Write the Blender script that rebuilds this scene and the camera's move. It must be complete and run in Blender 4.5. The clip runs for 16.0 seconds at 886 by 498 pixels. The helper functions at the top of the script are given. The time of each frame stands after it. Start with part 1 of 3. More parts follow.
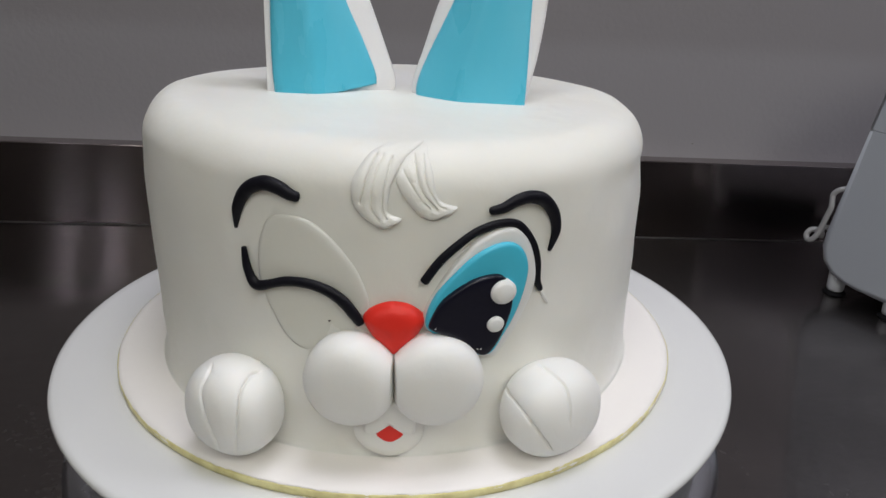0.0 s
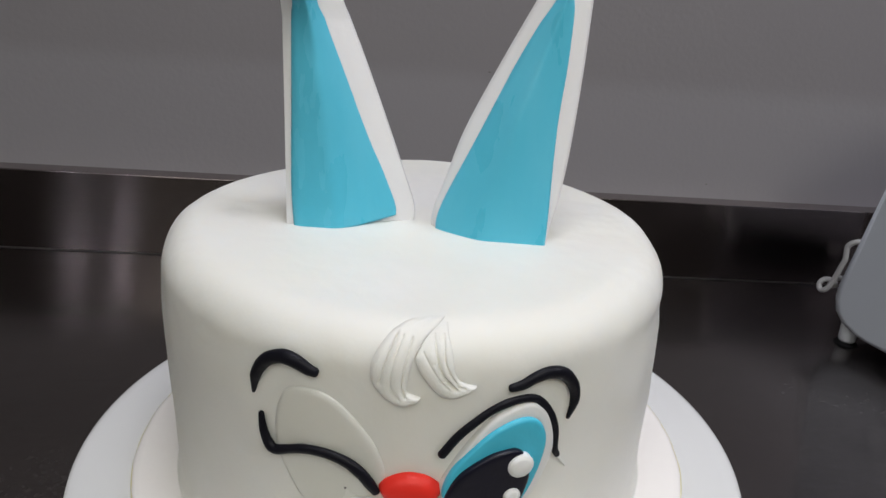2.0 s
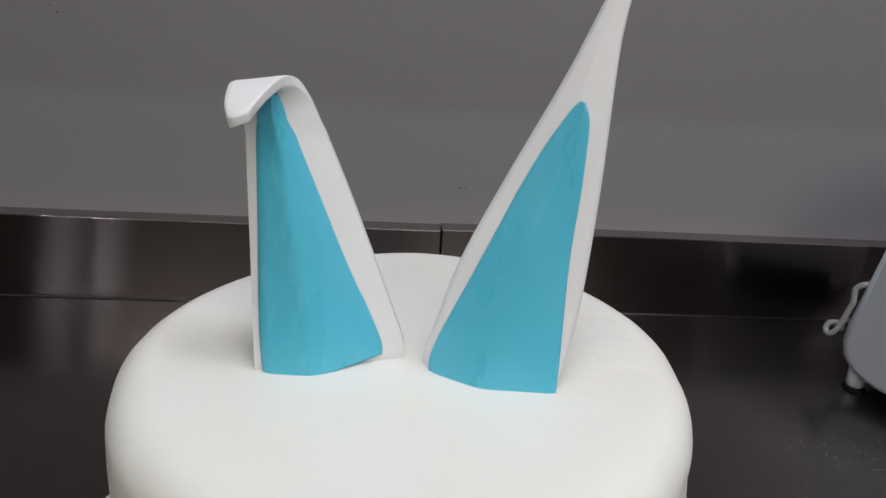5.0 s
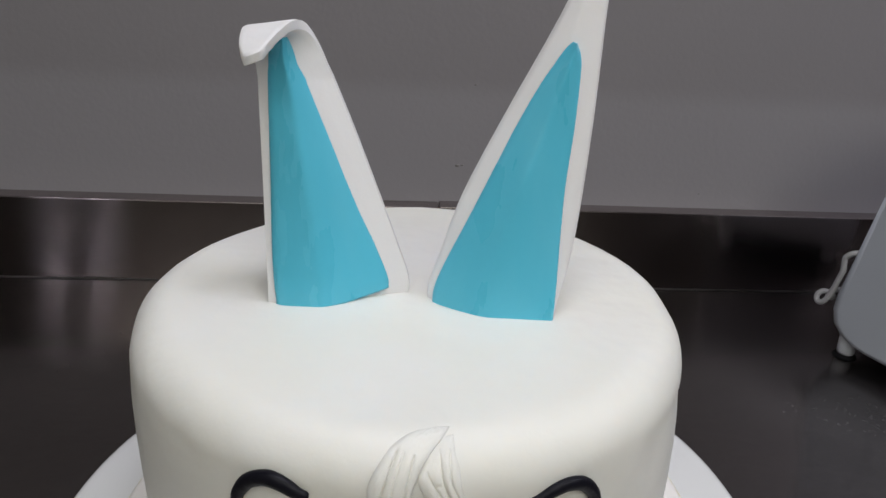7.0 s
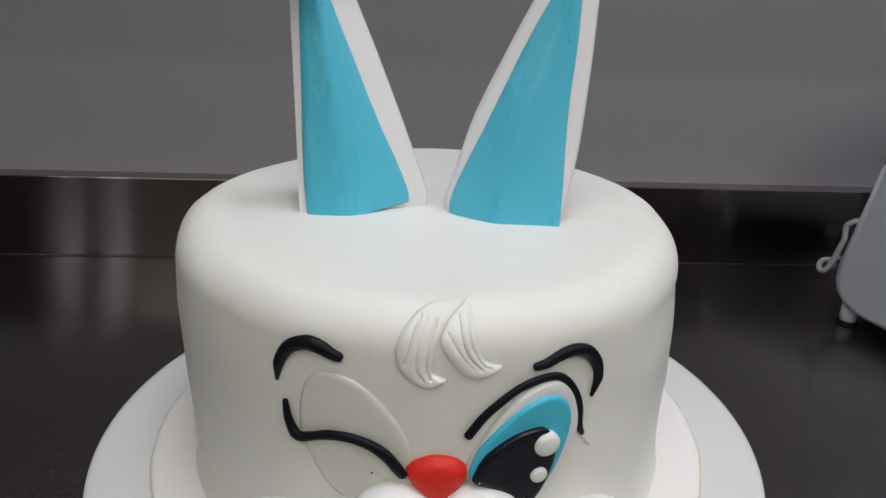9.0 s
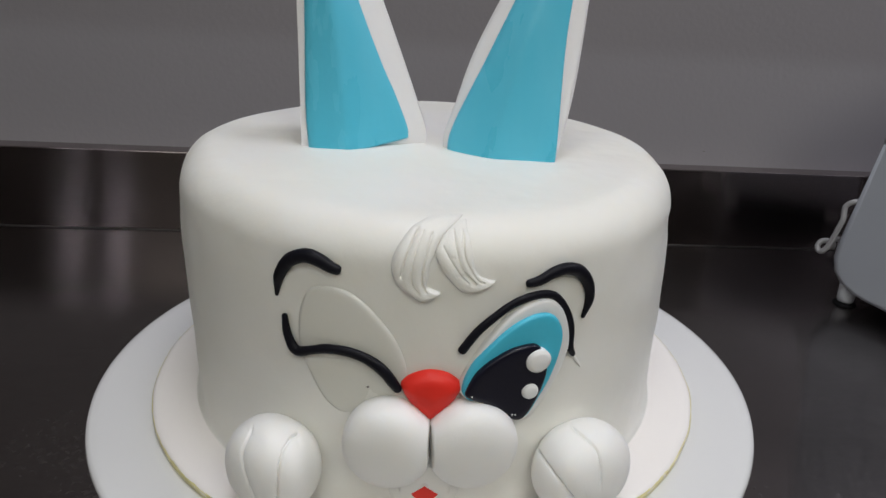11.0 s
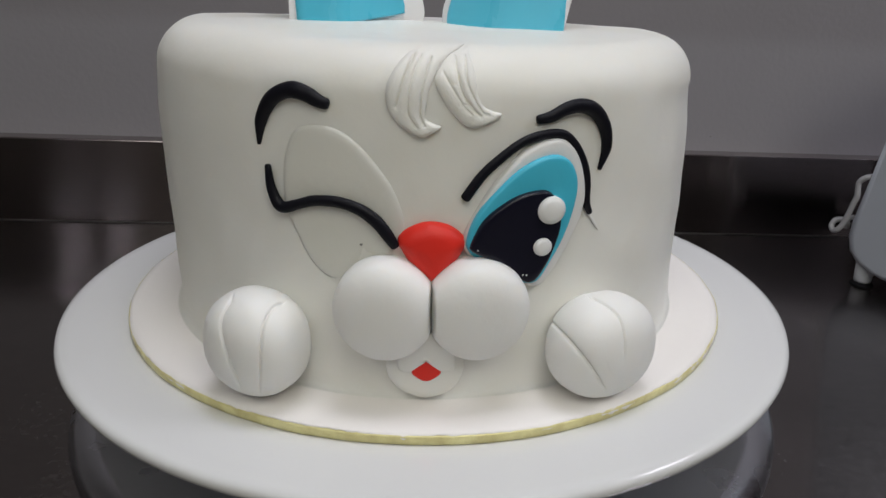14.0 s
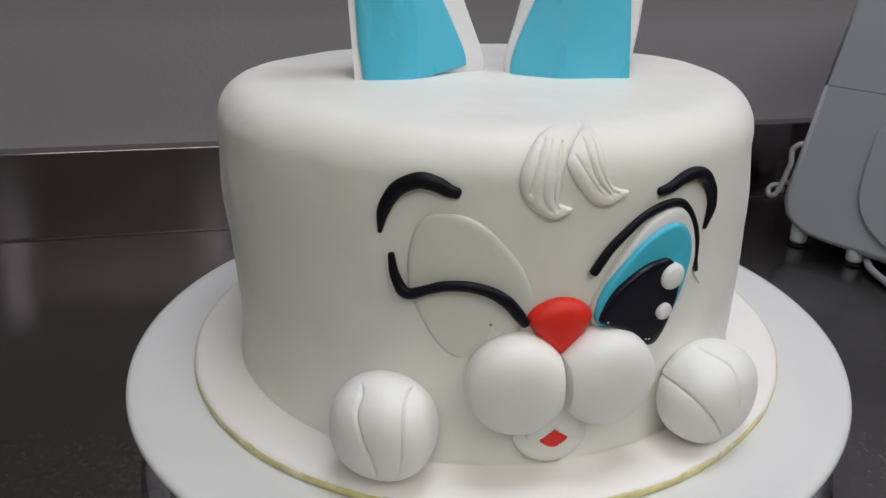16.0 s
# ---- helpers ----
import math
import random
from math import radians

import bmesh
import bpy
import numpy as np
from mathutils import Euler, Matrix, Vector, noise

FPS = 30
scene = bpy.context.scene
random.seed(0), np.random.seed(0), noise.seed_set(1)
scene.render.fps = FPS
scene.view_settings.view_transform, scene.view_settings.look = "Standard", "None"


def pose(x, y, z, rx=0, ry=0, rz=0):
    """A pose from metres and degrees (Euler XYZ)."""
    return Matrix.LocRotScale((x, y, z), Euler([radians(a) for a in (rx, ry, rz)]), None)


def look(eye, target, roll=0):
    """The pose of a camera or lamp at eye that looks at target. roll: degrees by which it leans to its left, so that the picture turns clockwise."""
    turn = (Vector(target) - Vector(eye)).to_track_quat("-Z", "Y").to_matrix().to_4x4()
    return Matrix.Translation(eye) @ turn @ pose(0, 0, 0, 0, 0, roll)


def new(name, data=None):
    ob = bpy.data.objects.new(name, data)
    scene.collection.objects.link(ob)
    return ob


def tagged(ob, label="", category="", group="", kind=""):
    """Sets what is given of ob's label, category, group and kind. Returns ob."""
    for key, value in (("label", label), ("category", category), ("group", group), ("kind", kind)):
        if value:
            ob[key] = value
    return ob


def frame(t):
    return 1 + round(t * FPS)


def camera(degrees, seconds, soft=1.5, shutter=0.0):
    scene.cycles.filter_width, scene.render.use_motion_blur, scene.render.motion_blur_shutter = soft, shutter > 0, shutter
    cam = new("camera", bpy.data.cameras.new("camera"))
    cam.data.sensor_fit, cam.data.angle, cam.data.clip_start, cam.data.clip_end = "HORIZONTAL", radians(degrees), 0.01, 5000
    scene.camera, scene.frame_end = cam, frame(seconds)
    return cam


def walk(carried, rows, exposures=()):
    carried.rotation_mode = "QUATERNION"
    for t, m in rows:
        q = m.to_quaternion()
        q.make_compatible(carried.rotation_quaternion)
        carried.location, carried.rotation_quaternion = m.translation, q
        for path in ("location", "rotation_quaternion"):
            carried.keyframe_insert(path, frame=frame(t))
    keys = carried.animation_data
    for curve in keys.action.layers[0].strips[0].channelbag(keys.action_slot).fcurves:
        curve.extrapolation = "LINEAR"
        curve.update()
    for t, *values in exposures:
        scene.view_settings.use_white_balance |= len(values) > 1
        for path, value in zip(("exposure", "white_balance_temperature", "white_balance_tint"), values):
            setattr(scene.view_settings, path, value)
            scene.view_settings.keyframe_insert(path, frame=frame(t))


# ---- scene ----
cam = camera(61.0, 16.0)
PATH = [
    (0, (-0.0132, -0.3206, 0.3825), (0.0140, 0.0029, 0.2516), 3.12),
    (0.5, (-0.0145, -0.3249, 0.3970), (0.0121, -0.0001, 0.2696), 3.25),
    (1, (-0.0168, -0.3141, 0.4020), (0.0096, 0.0074, 0.2662), 3.77),
    (1.5, (-0.0173, -0.3043, 0.4172), (0.0102, 0.0173, 0.2818), 3.90),
    (2, (-0.0191, -0.2971, 0.4345), (0.0048, 0.0252, 0.3002), 4.33),
    (2.5, (-0.0194, -0.2788, 0.4430), (0.0052, 0.0442, 0.3106), 3.89),
    (3, (-0.0217, -0.2630, 0.4553), (0.0056, 0.0592, 0.3215), 4.31),
    (3.5, (-0.0215, -0.2536, 0.4648), (0.0058, 0.0697, 0.3334), 4.00),
    (6, (-0.0194, -0.2369, 0.4609), (0.0109, 0.0850, 0.3268), 4.09),
    (6.5, (-0.0209, -0.2495, 0.4565), (0.0103, 0.0728, 0.3235), 3.56),
    (7, (-0.0228, -0.2609, 0.4514), (0.0081, 0.0601, 0.3152), 3.48),
    (7.5, (-0.0252, -0.2717, 0.4419), (0.0076, 0.0486, 0.3047), 3.56),
    (8, (-0.0257, -0.2833, 0.4376), (0.0033, 0.0378, 0.3012), 3.11),
    (8.5, (-0.0259, -0.2924, 0.4363), (0.0011, 0.0295, 0.3015), 2.68),
    (9, (-0.0274, -0.2980, 0.4293), (-0.0003, 0.0236, 0.2938), 2.72),
    (11.5, (-0.0234, -0.3150, 0.4001), (0.0023, 0.0060, 0.2630), 3.54),
    (12, (-0.0205, -0.3094, 0.3866), (0.0034, 0.0156, 0.2589), 3.22),
    (12.5, (-0.0176, -0.3001, 0.3720), (-0.0002, 0.0230, 0.2386), 2.42),
    (13, (-0.0157, -0.2984, 0.3637), (0.0040, 0.0288, 0.2410), 2.06),
    (13.5, (-0.0182, -0.3062, 0.3542), (0.0026, 0.0216, 0.2331), 2.24),
    (14, (-0.0215, -0.3121, 0.3457), (0.0026, 0.0150, 0.2232), 2.51),
    (14.3, (-0.0281, -0.3146, 0.3315), (0.0056, 0.0169, 0.2243), 3.32),
    (14.5, (-0.0250, -0.3113, 0.3466), (0.0052, 0.0160, 0.2264), 2.14),
    (15, (-0.0331, -0.3036, 0.3489), (0.0089, 0.0216, 0.2266), 1.49),
    (15.5, (-0.0597, -0.2972, 0.3613), (-0.0095, 0.0247, 0.2333), 0.58),
    (16, (-0.0858, -0.2914, 0.3765), (-0.0187, 0.0234, 0.2389), 0.92),
]
walk(cam, [(t, look(eye, target, roll)) for t, eye, target, roll in PATH],
     [(0.0, -0.44), (2.5, -0.38), (3.5, -0.43), (6.0, -0.48), (9.0, -0.53), (11.5, -0.57), (14.5, -0.59), (16.0, -0.55)])

# ---- light ----
world = bpy.data.worlds.new("world")
scene.world = world
world.use_nodes = True
sky = world.node_tree.nodes.new("ShaderNodeTexSky")
sky.sky_type, sky.sun_disc = "NISHITA", False
sky.sun_elevation, sky.sun_rotation = radians(40), radians(200)
world.node_tree.links.new(sky.outputs[0], world.node_tree.nodes["Background"].inputs[0])
world.node_tree.nodes["Background"].inputs[1].default_value = 0.08


def down_lamp(name, eye, shape, size, length, watts, colour):
    """A lamp facing down."""
    data = bpy.data.lights.new(name, "AREA")
    data.shape, data.size, data.size_y, data.energy, data.color = shape, size, length, watts, colour
    ob = new(name, data)
    ob.matrix_world = Matrix.Translation(eye)
    return ob


CEIL = 1.75
# square panels and, at the far end, pairs of small downlights
WHITE_LIGHT = (0.89, 0.895, 1.0)
WARM_LIGHT = (0.97, 0.96, 0.82)
# x, y, width, length, watts, tone
PANELS = ((-0.75, -1.50, 1.10, 1.20, 9.5, WARM_LIGHT), (0.45, -1.50, 1.10, 1.20, 21.0, WARM_LIGHT), (0.08, -0.14, 0.55, 0.40, 11.0, WHITE_LIGHT),
          (1.60, -0.35, 0.60, 0.60, 19.0, WHITE_LIGHT), (-2.40, -0.90, 0.60, 0.60, 1.4, WHITE_LIGHT))
SPOTS = ((-1.905, -3.0, 0.29, 1.9), (-0.58, -3.0, 0.07, 0.8))
for x, y, width, length, watts, tone in PANELS:
    down_lamp("panel_light", (x, y, CEIL - 0.034), "RECTANGLE", width, length, watts, tone)
for x, y, gap, watts in SPOTS:
    for dx in (-gap / 2, gap / 2):
        down_lamp("downlight", (x + dx, y, CEIL - 0.034), "DISK", 0.06 if gap < 0.1 else 0.08, 0.08, watts, WHITE_LIGHT)


# ---- materials ----
def mat(name, colour, rough=0.5, metal=0.0, second=None, scale=30.0, mix=0.5, bump=0.0, bump_scale=400.0,
        rough_var=0.0, stretch=(1, 1, 1), aniso=0.0, sss=0.0, coat=0.0, spec=0.5, fine=0.0):
    m = bpy.data.materials.new(name)
    m.use_nodes = True
    nt = m.node_tree
    b = nt.nodes["Principled BSDF"]
    L = nt.links.new
    b.inputs["Metallic"].default_value = metal
    b.inputs["Roughness"].default_value = rough
    b.inputs["Specular IOR Level"].default_value = spec
    b.inputs["Coat Weight"].default_value = coat
    b.inputs["Anisotropic"].default_value = aniso
    if sss:
        b.inputs["Subsurface Weight"].default_value = sss
        b.inputs["Subsurface Radius"].default_value = (1.0, 0.94, 0.86)
        b.inputs["Subsurface Scale"].default_value = 0.005
    co = nt.nodes.new("ShaderNodeTexCoord")
    mp = nt.nodes.new("ShaderNodeMapping")
    mp.inputs["Scale"].default_value = stretch
    L(co.outputs["Object"], mp.inputs["Vector"])
    n1 = nt.nodes.new("ShaderNodeTexNoise")
    n1.inputs["Scale"].default_value, n1.inputs["Detail"].default_value = scale, 5
    L(mp.outputs[0], n1.inputs["Vector"])
    n2 = nt.nodes.new("ShaderNodeTexNoise")
    n2.inputs["Scale"].default_value, n2.inputs["Detail"].default_value = bump_scale, 4
    L(mp.outputs[0], n2.inputs["Vector"])
    ramp = nt.nodes.new("ShaderNodeMapRange")
    ramp.inputs["From Min"].default_value, ramp.inputs["From Max"].default_value = 0.3, 0.7
    ramp.inputs["To Max"].default_value = mix
    L(n1.outputs["Fac"], ramp.inputs["Value"])
    mx = nt.nodes.new("ShaderNodeMix")
    mx.data_type = "RGBA"
    mx.inputs["A"].default_value = (*colour, 1)
    mx.inputs["B"].default_value = (*(second or colour), 1)
    L(ramp.outputs[0], mx.inputs["Factor"])
    out = mx.outputs["Result"]
    if fine:
        fr = nt.nodes.new("ShaderNodeMapRange")
        fr.inputs["From Min"].default_value, fr.inputs["From Max"].default_value = 0.3, 0.7
        fr.inputs["To Min"].default_value, fr.inputs["To Max"].default_value = 1 - fine, 1 + fine
        L(n2.outputs["Fac"], fr.inputs["Value"])
        mu = nt.nodes.new("ShaderNodeMix")
        mu.data_type, mu.blend_type = "RGBA", "MULTIPLY"
        mu.inputs["Factor"].default_value = 1.0
        L(out, mu.inputs["A"])
        L(fr.outputs[0], mu.inputs["B"])
        out = mu.outputs["Result"]
    L(out, b.inputs["Base Color"])
    if rough_var:
        rr = nt.nodes.new("ShaderNodeMapRange")
        rr.inputs["From Min"].default_value, rr.inputs["From Max"].default_value = 0.3, 0.7
        rr.inputs["To Min"].default_value, rr.inputs["To Max"].default_value = rough - rough_var, rough + rough_var
        L(n1.outputs["Fac"], rr.inputs["Value"])
        L(rr.outputs[0], b.inputs["Roughness"])
    if bump:
        bp = nt.nodes.new("ShaderNodeBump")
        bp.inputs["Strength"].default_value, bp.inputs["Distance"].default_value = 1.0, bump
        L(n2.outputs["Fac"], bp.inputs["Height"])
        L(bp.outputs[0], b.inputs["Normal"])
    return m


def glow(name, colour, strength):
    m = bpy.data.materials.new(name)
    m.use_nodes = True
    b = m.node_tree.nodes["Principled BSDF"]
    b.inputs["Base Color"].default_value = (0.8, 0.8, 0.8, 1)
    b.inputs["Emission Color"].default_value = (*colour, 1)
    b.inputs["Emission Strength"].default_value = strength
    return m


FONDANT = mat("white_fondant", (0.87, 0.865, 0.83), 0.46, second=(0.84, 0.83, 0.76), scale=16, mix=0.9, bump=0.00012, bump_scale=260, rough_var=0.06, sss=0.4)
# hand-smoothed: broad, shallow unevenness under the fine grain
nt = FONDANT.node_tree
broad = nt.nodes.new("ShaderNodeTexNoise")
broad.inputs["Scale"].default_value, broad.inputs["Detail"].default_value = 38, 2
dents = nt.nodes.new("ShaderNodeBump")
dents.inputs["Distance"].default_value = 0.0014
nt.links.new(nt.nodes["Texture Coordinate"].outputs["Object"], broad.inputs["Vector"])
nt.links.new(broad.outputs["Fac"], dents.inputs["Height"])
nt.links.new(dents.outputs[0], nt.nodes["Bump"].inputs["Normal"])
FONDANT_CREAM = mat("cream_fondant", (0.775, 0.77, 0.71), 0.5, second=(0.795, 0.79, 0.74), scale=40, bump=0.0001, bump_scale=300, sss=0.4)
FONDANT_PAW = mat("modelled_fondant", (0.85, 0.848, 0.825), 0.46, second=(0.83, 0.826, 0.795), scale=26, bump=0.00015, bump_scale=300, rough_var=0.06, sss=0.55)
FONDANT_EAR = mat("ear_fondant", (0.87, 0.855, 0.86), 0.46, second=(0.84, 0.825, 0.825), scale=30, bump=0.00012, bump_scale=260, rough_var=0.06, sss=0.3)
FONDANT_BOARD = mat("board_fondant", (0.85, 0.818, 0.79), 0.5, second=(0.87, 0.843, 0.818), scale=18, bump=0.00015, bump_scale=200, rough_var=0.06)
BLUE = mat("blue_fondant", (0.055, 0.49, 0.67), 0.42, second=(0.08, 0.54, 0.72), scale=45, bump=0.00012, bump_scale=350, rough_var=0.06)
BLUE_EAR = mat("blue_ear_fondant", (0.085, 0.51, 0.69), 0.29, second=(0.125, 0.56, 0.735), scale=60, mix=0.8, bump=0.0005, bump_scale=42, rough_var=0.07, stretch=(1, 1, 0.16))
BLACK = mat("black_fondant", (0.006, 0.006, 0.010), 0.45, second=(0.010, 0.010, 0.015), scale=90, spec=0.16, bump=0.0002, bump_scale=500, rough_var=0.08)
NAVY = mat("dark_navy_fondant", (0.006, 0.006, 0.015), 0.30, second=(0.010, 0.010, 0.020), scale=90, spec=0.3, bump=0.0001, bump_scale=500)
RED = mat("red_fondant", (0.76, 0.030, 0.019), 0.42, spec=0.3, second=(0.80, 0.042, 0.028), scale=80, bump=0.00015, bump_scale=450)
GOLD = mat("gold_foil", (0.86, 0.81, 0.42), 0.40, 0.2, second=(0.58, 0.50, 0.22), mix=0.8, scale=150, bump=0.0004, bump_scale=300, rough_var=0.1)
CERAMIC = mat("white_glazed_ceramic", (0.72, 0.725, 0.725), 0.16, second=(0.745, 0.75, 0.75), scale=12, coat=0.3)
ALU = mat("polished_aluminium", (0.62, 0.63, 0.67), 0.24, 1.0, second=(0.66, 0.67, 0.72), scale=40, rough_var=0.06, bump=0.00005, bump_scale=600)


def steel(name, base, least, most):
    """Brushed steel: the grain runs along the counter, so gloss spreads across it; scouring leaves hazy, swirled patches."""
    m = mat(name, (base, 0.88 * base, 0.865 * base), 0.15, 1.0, second=(0.82 * base, 0.755 * base, 0.735 * base), scale=14, mix=0.7, rough_var=0.02, bump=0.00003, bump_scale=170, stretch=(0.45, 1, 1), aniso=0.86, fine=0.05)
    nt = m.node_tree
    L = nt.links.new
    shine = nt.nodes["Principled BSDF"]
    grain = nt.nodes.new("ShaderNodeCombineXYZ")
    grain.inputs[1].default_value = grain.inputs[2].default_value = 0.7071
    L(grain.outputs[0], shine.inputs["Tangent"])
    haze = nt.nodes.new("ShaderNodeBsdfPrincipled")
    haze.inputs["Base Color"].default_value = (0.62, 0.58, 0.57, 1)
    haze.inputs["Metallic"].default_value, haze.inputs["Roughness"].default_value, haze.inputs["Anisotropic"].default_value = 1.0, 0.42, 0.95
    L(grain.outputs[0], haze.inputs["Tangent"])
    coord = nt.nodes["Texture Coordinate"].outputs["Object"]
    patches, swirl = nt.nodes.new("ShaderNodeTexNoise"), nt.nodes.new("ShaderNodeTexNoise")
    patches.inputs["Scale"].default_value, patches.inputs["Detail"].default_value = 4.5, 2
    swirl.inputs["Scale"].default_value, swirl.inputs["Detail"].default_value, swirl.inputs["Distortion"].default_value = 190, 4, 0.5
    both = nt.nodes.new("ShaderNodeMath")
    both.operation = "MULTIPLY"
    for tex, slot in ((patches, 0), (swirl, 1)):
        L(coord, tex.inputs["Vector"])
        L(tex.outputs["Fac"], both.inputs[slot])
    worn = nt.nodes.new("ShaderNodeMapRange")
    worn.inputs["From Min"].default_value, worn.inputs["From Max"].default_value = 0.10, 0.40
    worn.inputs["To Min"].default_value, worn.inputs["To Max"].default_value = least, most
    L(both.outputs[0], worn.inputs["Value"])
    blend = nt.nodes.new("ShaderNodeMixShader")
    L(worn.outputs[0], blend.inputs[0])
    L(shine.outputs[0], blend.inputs[1])
    L(haze.outputs[0], blend.inputs[2])
    L(blend.outputs[0], nt.nodes["Material Output"].inputs["Surface"])
    return m


STEEL = steel("scoured_steel", 0.175, 0.003, 0.10)
STEEL_SPLASH = steel("brushed_steel", 0.43, 0.001, 0.005)
WALL = mat("grey_wall_paint", (0.262, 0.247, 0.254), 0.55, second=(0.282, 0.267, 0.273), scale=3, bump=0.0003, bump_scale=160)
WALL_LOW_LIT = (0.302, 0.289, 0.299)
# soft shade on the upper wall painted into the colour: lower strip slightly lighter
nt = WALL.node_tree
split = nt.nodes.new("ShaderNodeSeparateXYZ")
# fades the painted shade in over a soft edge above the lower strip
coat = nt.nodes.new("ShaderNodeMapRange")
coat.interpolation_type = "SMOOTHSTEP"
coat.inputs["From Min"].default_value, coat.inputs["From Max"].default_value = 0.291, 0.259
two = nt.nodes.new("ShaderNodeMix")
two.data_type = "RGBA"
two.inputs["B"].default_value = (*WALL_LOW_LIT, 1)
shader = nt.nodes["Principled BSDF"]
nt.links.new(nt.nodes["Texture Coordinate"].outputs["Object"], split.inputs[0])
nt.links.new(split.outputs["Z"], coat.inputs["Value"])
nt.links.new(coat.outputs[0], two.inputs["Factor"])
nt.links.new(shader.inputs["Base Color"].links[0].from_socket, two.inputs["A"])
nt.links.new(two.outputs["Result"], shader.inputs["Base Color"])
# tones of the unseen walls, set for what the steel mirrors
PALE = mat("pale_unseen_wall", (0.42, 0.40, 0.38), 0.7, second=(0.46, 0.44, 0.42), scale=2, bump=0.0004, bump_scale=120)
DARK = mat("dark_unseen_wall", (0.040, 0.024, 0.025), 0.7, second=(0.050, 0.031, 0.032), scale=2, bump=0.0004, bump_scale=120)
CEILING = mat("ceiling_paint", (0.36, 0.355, 0.35), 0.8, second=(0.40, 0.395, 0.39), scale=2, bump=0.0004, bump_scale=120)
# pale so that the unseen floor throws fill light up at the cake
BOUNCE = mat("floor_bounce", (0.56, 0.52, 0.46), 0.5, second=(0.60, 0.56, 0.50), scale=6, bump=0.0003, bump_scale=90)
PLASTIC = mat("pale_grey_plastic", (0.49, 0.525, 0.58), 0.35, second=(0.52, 0.555, 0.61), scale=8, bump=0.00008, bump_scale=700)
# near-black for the shadow discs under the mixer feet
SHADOW_BLACK = mat("shadow_black", (0.006, 0.006, 0.007), 0.8, second=(0.010, 0.010, 0.011), scale=60, spec=0.1, bump=0.0001, bump_scale=400)
RUBBER = mat("light_rubber", (0.50, 0.52, 0.55), 0.6, second=(0.55, 0.57, 0.6), scale=60, bump=0.0002, bump_scale=500)
CORD = mat("white_cord", (0.40, 0.40, 0.41), 0.5, second=(0.34, 0.34, 0.35), scale=60, bump=0.0001, bump_scale=500)
BEAD = mat("weld_bead", (0.24, 0.225, 0.22), 0.42, 1.0, second=(0.15, 0.14, 0.138), scale=30, mix=0.9, bump=0.0002, bump_scale=120)
SEAM = mat("dark_gap", (0.02, 0.02, 0.022), 0.6, second=(0.03, 0.03, 0.03), scale=60)
SPECK = mat("brown_speck", (0.20, 0.185, 0.18), 0.7, second=(0.23, 0.215, 0.21), scale=90)


# ---- building helpers ----
def part(name, bm, material, parent=None, label="", smooth=True):
    me = bpy.data.meshes.new(name)
    bmesh.ops.recalc_face_normals(bm, faces=bm.faces)
    bm.to_mesh(me)
    bm.free()
    if smooth:
        for p in me.polygons:
            p.use_smooth = len(p.vertices) <= 4
    me.materials.append(material)
    ob = new(name, me)
    if parent is not None:
        ob.parent = parent
        ob.matrix_parent_inverse = parent.matrix_world.inverted() if parent.type != "EMPTY" else Matrix.Translation(-parent.location)
    if label:
        ob["label"] = label
    return ob


def empty(name, at, label, category, group=""):
    ob = new(name)
    ob.location = at
    ob.empty_display_size = 0.02
    return tagged(ob, label, category, group)


def box(x0, x1, y0, y1, z0, z1, bevel=0.0, segments=2):
    bm = bmesh.new()
    bmesh.ops.create_cube(bm, size=1, matrix=Matrix.Translation(((x0 + x1) / 2, (y0 + y1) / 2, (z0 + z1) / 2)) @ Matrix.Diagonal((x1 - x0, y1 - y0, z1 - z0, 1)))
    if bevel:
        bmesh.ops.bevel(bm, geom=list(bm.edges), offset=bevel, segments=segments, profile=0.5, affect="EDGES")
    return bm


def lathe(profile, seg=128, wobble=None):
    """A turned solid from (r, z) pairs, from the axis below to the axis above."""
    bm = bmesh.new()
    rings = []
    for r, z in profile:
        if r < 1e-6:
            rings.append([bm.verts.new((0, 0, z))])
            continue
        ring = []
        for i in range(seg):
            a = 2 * math.pi * i / seg
            rr, zz = wobble(a, r, z) if wobble else (r, z)
            ring.append(bm.verts.new((rr * math.sin(a), -rr * math.cos(a), zz)))
        rings.append(ring)
    for a, b in zip(rings, rings[1:]):
        for i in range(seg):
            j = (i + 1) % seg
            if len(a) == 1 and len(b) > 1:
                bm.faces.new((a[0], b[i], b[j]))
            elif len(b) == 1 and len(a) > 1:
                bm.faces.new((a[i], a[j], b[0]))
            elif len(a) > 1:
                bm.faces.new((a[i], a[j], b[j], b[i]))
    return bm


def spline(pts, n, closed=False):
    """Catmull-Rom through the points, evenly sampled in its parameter."""
    p = [np.array(q, float) for q in pts]
    m = len(p)
    out = []
    spans = m if closed else m - 1
    for k in range(n):
        s = k / n * spans if closed else k / (n - 1) * spans
        i = min(int(s), spans - 1)
        f = s - i
        if closed:
            a, b, c, d = (p[(i + o) % m] for o in (-1, 0, 1, 2))
        else:
            b, c = p[i], p[i + 1]
            a = p[i - 1] if i > 0 else 2 * b - c
            d = p[i + 2] if i + 2 < m else 2 * c - b
        out.append(0.5 * (2 * b + (c - a) * f + (2 * a - 5 * b + 4 * c - d) * f * f + (3 * b - a - 3 * c + d) * f ** 3))
    return out


